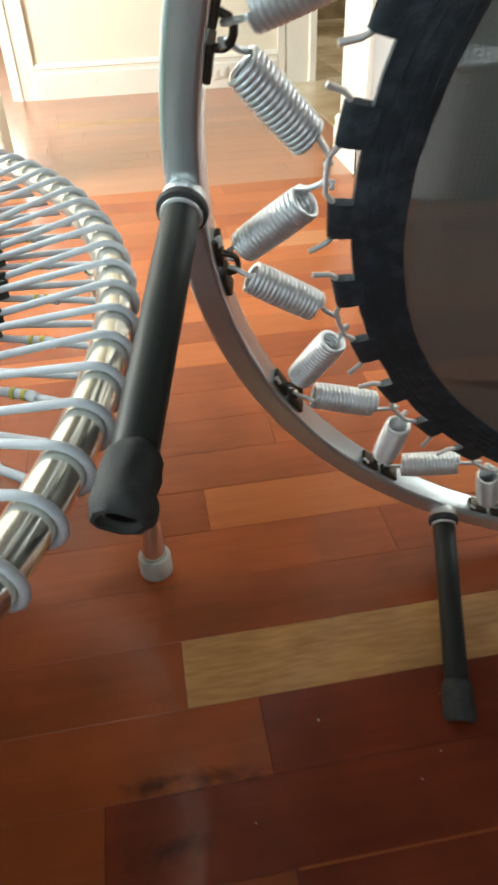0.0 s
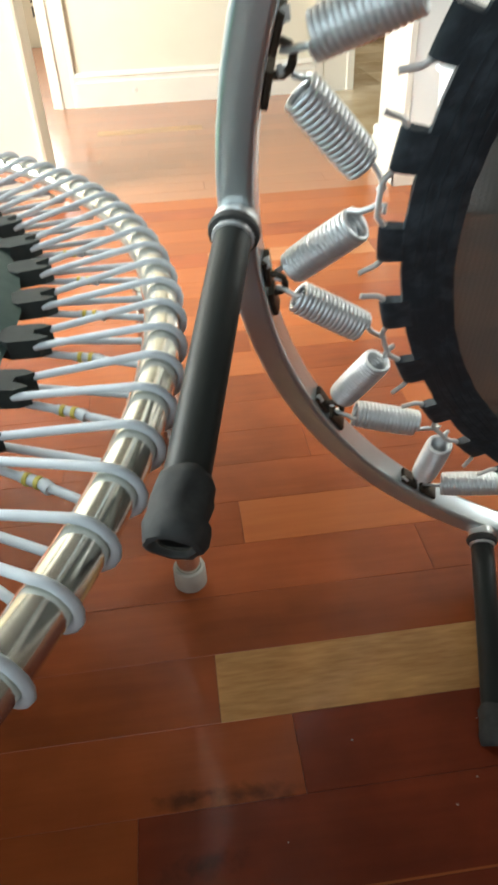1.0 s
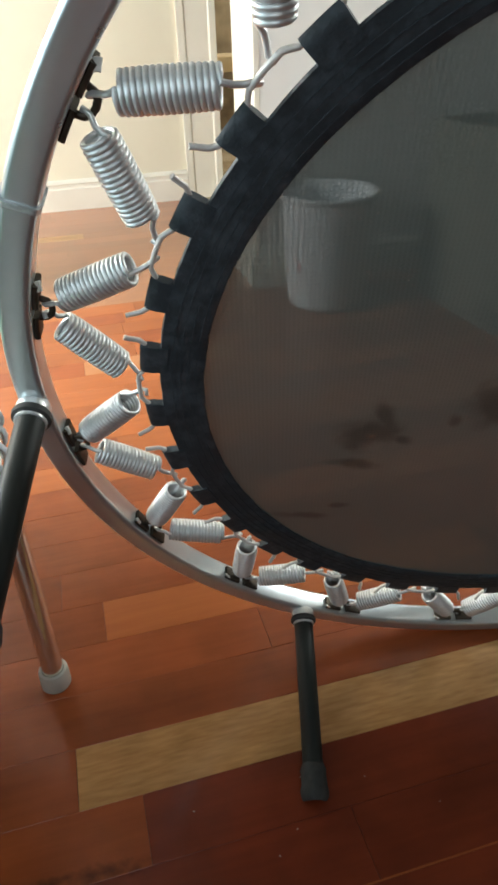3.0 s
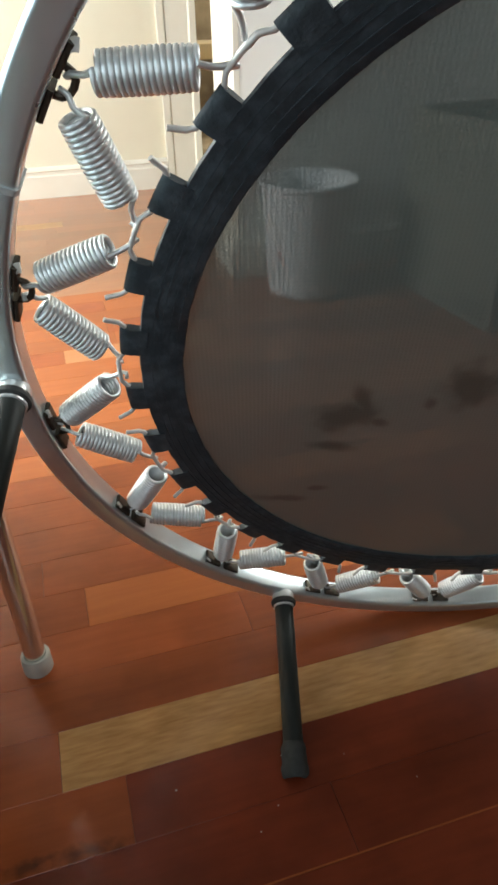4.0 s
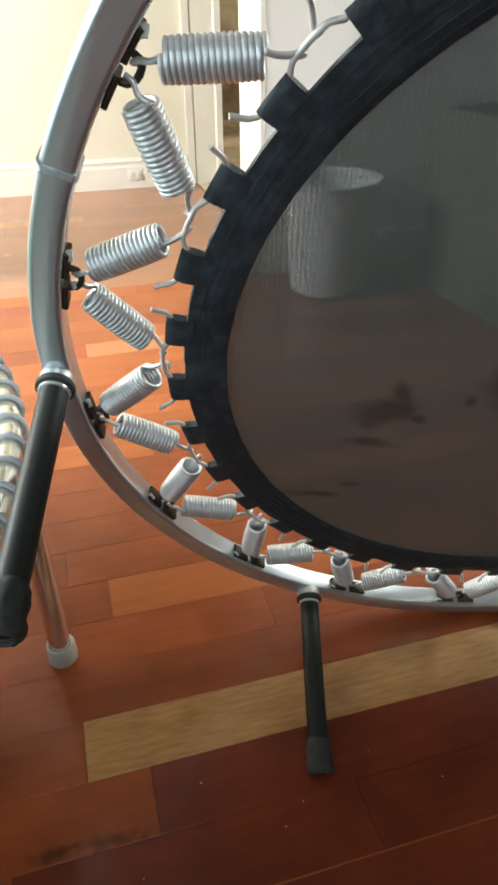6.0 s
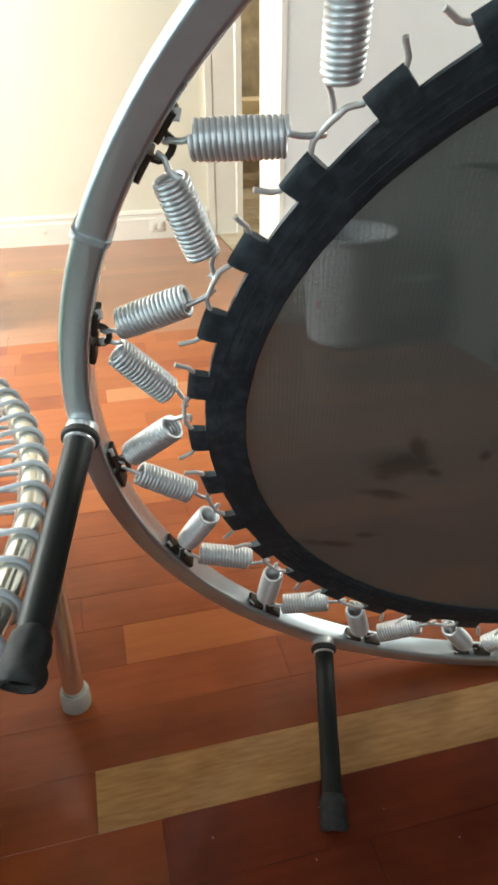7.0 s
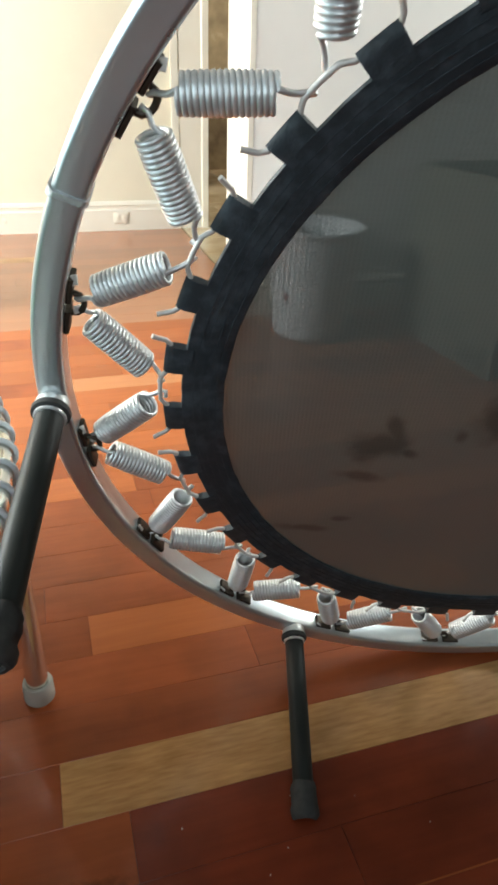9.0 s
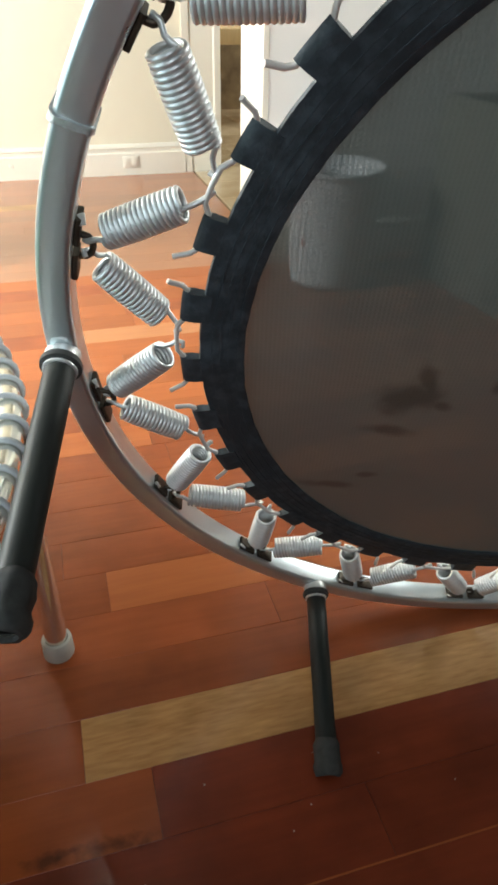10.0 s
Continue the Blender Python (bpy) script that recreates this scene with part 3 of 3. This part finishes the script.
# ---- the bungee trampoline that stands on its legs ----
def bungee_trampoline():
    cx, cy, cz, R, r = -0.650, 0.022, 0.417, 0.640, 0.0140
    top = thing("trampoline", "bungee trampoline with chrome rim, grey cords and green mat", "trampoline", Matrix.Translation((cx, cy, 0)))
    up = Matrix.Translation((0, 0, cz))
    rim = part("rim", sweep(arc(R, 0, 360, 160)[:-1], disc_section(r, 16), closed=True), CHROME, top, "polished chrome rim tube", up)

    def cord_shape(sgn):
        """From the mat's clip over the rim, round it and back beneath."""
        c = 0.0029
        a_in, a_rim, a_low = 1.15 * sgn + 1.3, 1.73 * sgn, 0.9 * sgn + 2.2
        pts = []
        r_in = 0.545
        for s in (0, 0.33, 0.66, 1):
            rr = r_in + (R - 0.004 - r_in) * s
            pts.append((rr, a_in + (a_rim - a_in) * s, -0.004 + (r + c + 0.004) * s ** 1.0))
        for d in (85, 65, 45, 22, 0, -22, -45, -65, -85):
            pts.append((R + (r + c) * math.cos(radians(d)), a_rim, (r + c) * math.sin(radians(d))))
        for s in (0, 0.33, 0.66, 1):
            rr = R - 0.004 + (r_in - 0.004 - R) * s
            pts.append((rr, a_rim + (a_low - a_rim) * s, -(r + c) + (r + c - 0.014) * s))
        return sweep([(q * math.cos(radians(a)), q * math.sin(radians(a)), z) for q, a, z in pts], disc_section(c, 10))

    cords = [data_of("cord", cord_shape(s), CORD) for s in (1, -1)]
    # clip: a forked plastic hook
    outline = [(0.512, -0.009), (0.520, -0.009), (0.526, -0.0135), (0.548, -0.0130), (0.556, -0.0085), (0.549, -0.0045), (0.544, -0.0030), (0.544, 0.0030), (0.549, 0.0045), (0.556, 0.0085),
               (0.548, 0.0130), (0.526, 0.0135), (0.520, 0.009), (0.512, 0.009)]
    k = len(outline)
    v = [(x, y, z) for z in (-0.012, 0.003) for x, y in outline]
    f = [(i, (i + 1) % k, k + (i + 1) % k, k + i) for i in range(k)] + [tuple(range(k))[::-1], tuple(range(k, 2 * k))]
    hook = data_of("mat_clip", (v, f), PLASTIC, smooth=False)
    knot = data_of("cord_knot", joined(sweep([(0.572, 0.0028, 0), (0.590, -0.0024, 0)], disc_section(0.0036, 10)), sweep([(0.589, -0.0024, 0), (0.594, -0.0052, -0.001)], disc_section(0.0042, 8))), CORD)
    tape = data_of("tape", joined(*[lathe([(0.0034, z), (0.0042, z + 0.0003), (0.0042, z + 0.0030), (0.0034, z + 0.0033)], 12) for z in (0.0, 0.0085)]), TAPE)
    for i in range(52):
        a = 6.9231 * i - 2.2
        spin = up @ Matrix.Rotation(radians(a), 4, "Z")
        part("mat_clip", hook, None, top, "black plastic mat clip", spin @ Matrix.Rotation(radians(1.3), 4, "Z"))
        for j in range(2):
            part("cord", cords[j], None, top, "", spin)
        if i in (0, 50, 51, 1, 2, 3, 47, 9):
            kn = part("cord_knot", knot, None, top, "grey cord end bound with yellow tape", spin @ Matrix.Translation((0, 0, -0.0154)))
            part("tape", tape, None, kn, "yellow tape bands", Matrix.Translation((0.5755, 0.0015, 0)) @ Matrix.Rotation(radians(-16), 4, "Z") @ Matrix.Rotation(radians(90), 4, "Y"))
    # mat: green middle with a piped edge and a dark border
    n = 96
    prof = [(0.0, 0.004), (0.20, 0.006), (0.40, 0.006), (0.476, 0.004)]
    v, f = [(0, 0, 0.004)], []
    for q, z in prof[1:]:
        v += [(q * math.cos(2 * math.pi * i / n), q * math.sin(2 * math.pi * i / n), z) for i in range(n)]
    f += [(0, 1 + i, 1 + (i + 1) % n) for i in range(n)]
    for b in range(2):
        f += [(1 + b * n + i, 1 + (b + 1) * n + i, 1 + (b + 1) * n + (i + 1) % n, 1 + b * n + (i + 1) % n) for i in range(n)]
    mat_part = part("mat", (v, f), DARKMAT, top, "dark jumping mat", up)
    part("green_band", lathe([(0.430, 0.0065), (0.433, 0.0085), (0.460, 0.0085), (0.476, 0.0065), (0.476, 0.003)], 96), GREEN, top, "bright green mat band", up)
    part("piping", sweep(arc(0.478, 0, 360, 96)[:-1], disc_section(0.004, 8), closed=True, start=(1, 0, 0)), GREEN, mat_part, "green piping", Matrix.Translation((0, 0, 0.004)))
    v, f = [], []
    prof = [(0.474, 0.003), (0.480, 0.010), (0.497, 0.012), (0.515, 0.006), (0.527, -0.002), (0.521, -0.010), (0.474, -0.004)]
    k = len(prof)
    for i in range(n):
        a = 2 * math.pi * i / n
        for q, z in prof:
            wob = 0.006 * noise.noise(Vector((math.cos(a) * 11, math.sin(a) * 11, 3.0))) if q > 0.49 else 0
            v.append(((q + wob) * math.cos(a), (q + wob) * math.sin(a), z + wob * 0.6))
    for i in range(n):
        j = (i + 1) % n
        f += [(i * k + a, j * k + a, j * k + (a + 1) % k, i * k + (a + 1) % k) for a in range(k)]
    part("mat_border", (v, f), DARKMAT, top, "dark green padded mat border", up)
    for k in range(6):
        a = radians(8.0 + 60 * k)
        m = Matrix.Translation((0.636 * math.cos(a), 0.636 * math.sin(a), 0)) @ Matrix.Rotation(a, 4, "Z")
        leg = part("leg", lathe([(0.0145, 0.006), (0.0145, 0.30), (0.0145, cz - 0.012), (0.0002, cz - 0.012)], 24), CHROME, top, "chrome tube leg", m)
        part("foot_cap", lathe([(0.0005, 0.0), (0.0185, 0.0), (0.0205, 0.003), (0.0200, 0.028), (0.0190, 0.031), (0.0150, 0.0315)], 28), CAPM, leg, "pale grey rubber foot cap")
        part("leg_socket", lathe([(0.0150, 0.345), (0.0172, 0.347), (0.0166, cz - 0.012)], 24), CHROME, leg, "chrome leg socket")
    return top


bungee_trampoline()


# ---- doors and things further back ----
hinge = thing("door_hinge", "dark metal hinge leaf on the white door jamb", "hinge", pose(-0.484, WALL_Y + 0.03, 0.40), kind="structure")
part("leaf", block(-0.002, -0.016, -0.045, 0.0, 0.016, 0.045, 0.0006), CLIPM, hinge)
for z in (-0.045, 0.005):
    part("knuckle", moved(lathe([(0.0002, 0.0), (0.005, 0.0), (0.005, 0.038), (0.0002, 0.038)], 12), pose(-0.004, -0.02, z)), CLIPM, hinge)


def outlet(x, z, w, h, label):
    o = thing("wall_outlet", label, "outlet", pose(x, WALL_Y - 0.0195, z))
    part("cover_plate", block(-w / 2, -0.004, -h / 2, w / 2, 0, h / 2, 0.0015), TRIM, o)
    for dx in (-w * 0.24, w * 0.24):
        part("socket_face", block(dx - w * 0.16, -0.0055, -h * 0.3, dx + w * 0.16, -0.004, h * 0.3, 0.0005), TRIM, o)
        for s in (-0.004, 0.004):
            part("slot", block(dx + s - 0.001, -0.0062, -0.004, dx + s + 0.001, -0.0056, 0.004), OUTLET, o)


outlet(0.45, 0.062, 0.075, 0.05, "small ivory outlet set in the baseboard")

cap = thing("wall_plug", "small painted round blanking plug in the baseboard", "wall plug", pose(-0.105, WALL_Y - 0.0185, 0.062, 90))
part("plug_face", lathe([(0.0001, 0.0016), (0.009, 0.0016), (0.0115, 0.001), (0.0125, 0.0)], 20), TRIM, cap)
part("plug_screw", lathe([(0.0001, 0.0022), (0.003, 0.0021), (0.0035, 0.0015)], 12), OUTLET, cap)


def waste_bin():
    b = thing("waste_bin", "white plastic waste bin with a red mark standing on the floor", "bin", pose(0.862, 1.372, 0))
    prof = [(0.001, 0.0), (0.108, 0.0), (0.117, 0.004), (0.121, 0.016), (0.122, 0.03), (0.141, 0.325), (0.150, 0.328), (0.151, 0.338), (0.146, 0.341), (0.137, 0.334), (0.118, 0.032), (0.108, 0.010), (0.001, 0.009)]
    part("tub", lathe(prof, 48), BINM, b)
    a = radians(-150)
    part("red_mark", block(-0.007, -0.001, -0.010, 0.007, 0.001, 0.010, 0.0004), REDM, b, "small red sticker", Matrix.Translation((0.1300 * math.cos(a), 0.1300 * math.sin(a), 0.140)) @ Matrix.Rotation(a + radians(90), 4, "Z") @ Matrix.Rotation(radians(-6), 4, "X"))
    part("rim_lip", sweep([(0.149 * math.cos(i * math.pi / 24), 0.149 * math.sin(i * math.pi / 24), 0.334) for i in range(48)], disc_section(0.004, 8), closed=True), BINM, b, "rolled plastic lip")


waste_bin()


def carton():
    c = thing("cardboard_box", "open brown-grey cardboard box with a printed mark on the floor", "box", pose(1.165, 1.335, 0, 0, 0, 5.7))
    deep, wide, tall = 0.455, 0.50, 0.52
    for name, q in (("side_panel", (0, -deep, 0.006, 0.006, 0, tall)), ("side_panel", (wide - 0.006, -deep, 0.006, wide, 0, tall)), ("end_panel", (0.006, -0.006, 0.006, wide - 0.006, 0, tall)),
                    ("end_panel", (0.006, -deep, 0.006, wide - 0.006, -deep + 0.006, tall)), ("bottom_panel", (0, -deep, 0, wide, 0, 0.006))):
        part(name, block(*q, 0.001), BOXM, c)
    part("flap", block(wide + 0.001, -deep + 0.01, tall - 0.26, wide + 0.006, -0.01, tall - 0.002, 0.001), BOXM, c, "folded-down flap")
    mark = part("printed_mark", block(-0.0012, -0.43, 0.022, -0.0002, -0.31, 0.068), CARDMARK, c, "dark printed rectangle")
    for z in (0.032, 0.043, 0.054):
        part("print_bar", block(-0.0022, -0.42, z, -0.0012, -0.32, z + 0.004), BOXM, mark)


carton()

bench = thing("bench", "cream wooden bench against the brown marble wall", "bench", pose(1.25, 4.45, 0))
part("top", block(-0.5, -0.2, 0.47, 0.9, 0.25, 0.56, 0.006), DOOR_EDGE, bench)
for dx in (-0.45, 0.85):
    part("leg", block(dx - 0.03, -0.15, 0, dx + 0.03, 0.2, 0.47, 0.004), DOOR_EDGE, bench)

# ---- windows ----
def window(name, m, w, h, label):
    win = thing(name, label, "window", m, kind="structure")
    for x0, z0, x1, z1 in ((-w / 2, 0, w / 2, 0.05), (-w / 2, h - 0.05, w / 2, h), (-w / 2, 0.05, -w / 2 + 0.05, h - 0.05), (w / 2 - 0.05, 0.05, w / 2, h - 0.05), (-0.025, 0.05, 0.025, h - 0.05)):
        part("window_frame", block(x0, 0.02, z0, x1, 0.07, z1, 0.003), TRIM, win)


window("window_1", pose(-2.6, 1.20, 1.15, 0, 0, 90), 1.4, 1.1, "wide white framed window in the cream wall")
window("window_2", pose(-1.6, -0.35, 0.40, 0, 0, 90), 0.9, 1.5, "tall white framed window in the taupe wall")
# unseen window, added to go with the rear fill lamp
window("fill_window_3", pose(-0.4, -2.5, 1.10, 0, 0, 180), 1.2, 0.9, "added white framed window in the unseen rear wall")
# unseen window, added to go with the right fill lamp
window("fill_window_4", pose(3.0, 0.85, 1.2, 0, 0, -90), 0.9, 0.9, "added white framed window in the unseen right wall")

# ---- floor pieces ----
PLANKS = {}


def plank(x0, x1, row, parent, mat, drop):
    length = round(x1 - x0 - 0.0005, 4)
    key = (length, mat.name)
    if key not in PLANKS:
        hw, hl, c = W / 2 - 0.00015, length / 2, 0.00025
        v = [(-hl, -hw, -0.0035), (hl, -hw, -0.0035), (hl, hw, -0.0035), (-hl, hw, -0.0035), (-hl, -hw, -c), (hl, -hw, -c), (hl, hw, -c), (-hl, hw, -c),
             (-hl, -hw + c, 0), (hl, -hw + c, 0), (hl, hw - c, 0), (-hl, hw - c, 0)]
        f = [(0, 1, 5, 4), (1, 2, 6, 5), (2, 3, 7, 6), (3, 0, 4, 7), (4, 5, 9, 8), (5, 6, 10, 9), (6, 7, 11, 10), (7, 4, 8, 11), (8, 9, 10, 11)]
        PLANKS[key] = data_of("plank", (v, f), mat, smooth=False)
    return part("plank", PLANKS[key], None, parent, "", Matrix.Translation(((x0 + x1) / 2, (row + 0.5) * W, -drop)))


rng = random.Random(11)
KNOWN = {-1: [0.0], -2: [0.075, 0.62], 2: [0.055, 0.70], 1: [0.288, -0.45], -3: [0.308, -0.086], 13: [0.08, 0.49], 29: [-0.26, 0.157], 25: [-0.28, -0.06], 0: [-0.33, 0.72], -4: [0.077, 0.92]}
# the red entries in near rows also carry that painted shade
LIGHTS = {(-1, 0.0): PLANK_LIGHT, (13, 0.08): PLANK_PALE, (2, 0.055): PLANK_MID, (29, -0.26): PLANK_LIGHT, (-4, 0.077): PLANK_RED_SHADED, (-2, 0.075): PLANK_RED_SHADED, (-2, 0.62): PLANK_RED_SHADED, (-3, -0.086): PLANK_RED_SHADED, (-3, 0.308): PLANK_RED_SHADED}
# boards from this row on get the painted glare colour
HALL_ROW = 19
rows = range(-30, 60)
for row in rows:
    y = row * W
    parent = floor if y < 1.80 else hall_floor
    right = 3.0 if y < 1.80 else 0.757
    known = sorted(KNOWN.get(row, []))
    xs = list(known) if known else [rng.uniform(-0.3, 0.4)]
    while xs[0] > -2.6:
        xs.insert(0, round(xs[0] - rng.choice((0.38, 0.47, 0.62, 0.85, 1.02)), 4))
    while xs[-1] < right:
        xs.append(round(xs[-1] + (1.02 if row == -1 else rng.choice((0.38, 0.47, 0.62, 0.85, 1.02))), 4))
    for a, b in zip(xs, xs[1:]):
        a2, b2 = max(a, -2.6 if row <= 35 else -1.5), min(b, right if row <= 35 else -0.2)
        if b2 - a2 < 0.02:
            continue
        # nearest rows mostly take the shade-darkened red, middle rows mostly orange
        mat = LIGHTS.get((row, a)) or PLANK_HALL_GLARE if row >= HALL_ROW or (row, a) in LIGHTS else (PLANK_MID if rng.random() < (0.16 if row < 8 else 0.7) and 2 < row < 24 else PLANK_RED_SHADED if row < -4 and rng.random() < 0.7 else PLANK)
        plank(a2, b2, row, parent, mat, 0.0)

# pale worn edge between two boards
part("worn_edge", block(0.080, -0.2494, -0.001, 0.95, -0.2474, 0.0004), PLANK_MID, floor, "pale worn board edge")

# marble tiles of the hall
tile = data_of("tile", block(-0.149, -0.149, -0.003, 0.149, 0.149, 0.001, 0.0012), MARBLE, smooth=False)
for i in range(4):
    for j in range(10):
        part("tile", tile, None, marble_floor, "", Matrix.Translation((0.916 + 0.3 * i, 1.951 + 0.3 * j, 0)))

# pale grit on the boards
grit = tagged(new("floor_grit"), "small pale specks of grit on the floor", "grit", kind="stuff")
rng = random.Random(5)
specks = []
for x, y in [(0.212, -0.195), (0.240, -0.173), (0.338, -0.137), (0.050, -0.205), (0.41, -0.19), (0.13, -0.12)] + [(rng.uniform(-0.3, 0.9), rng.uniform(-0.35, 0.6)) for _ in range(7)]:
    r = rng.uniform(0.0006, 0.0011)
    specks.append(moved(lathe([(r * 0.2, r * 0.9), (r, r * 0.5), (r * 1.1, 0.0)], 6), pose(x, y, 0.0002)))
part("speck", joined(*specks), CAPM, grit)
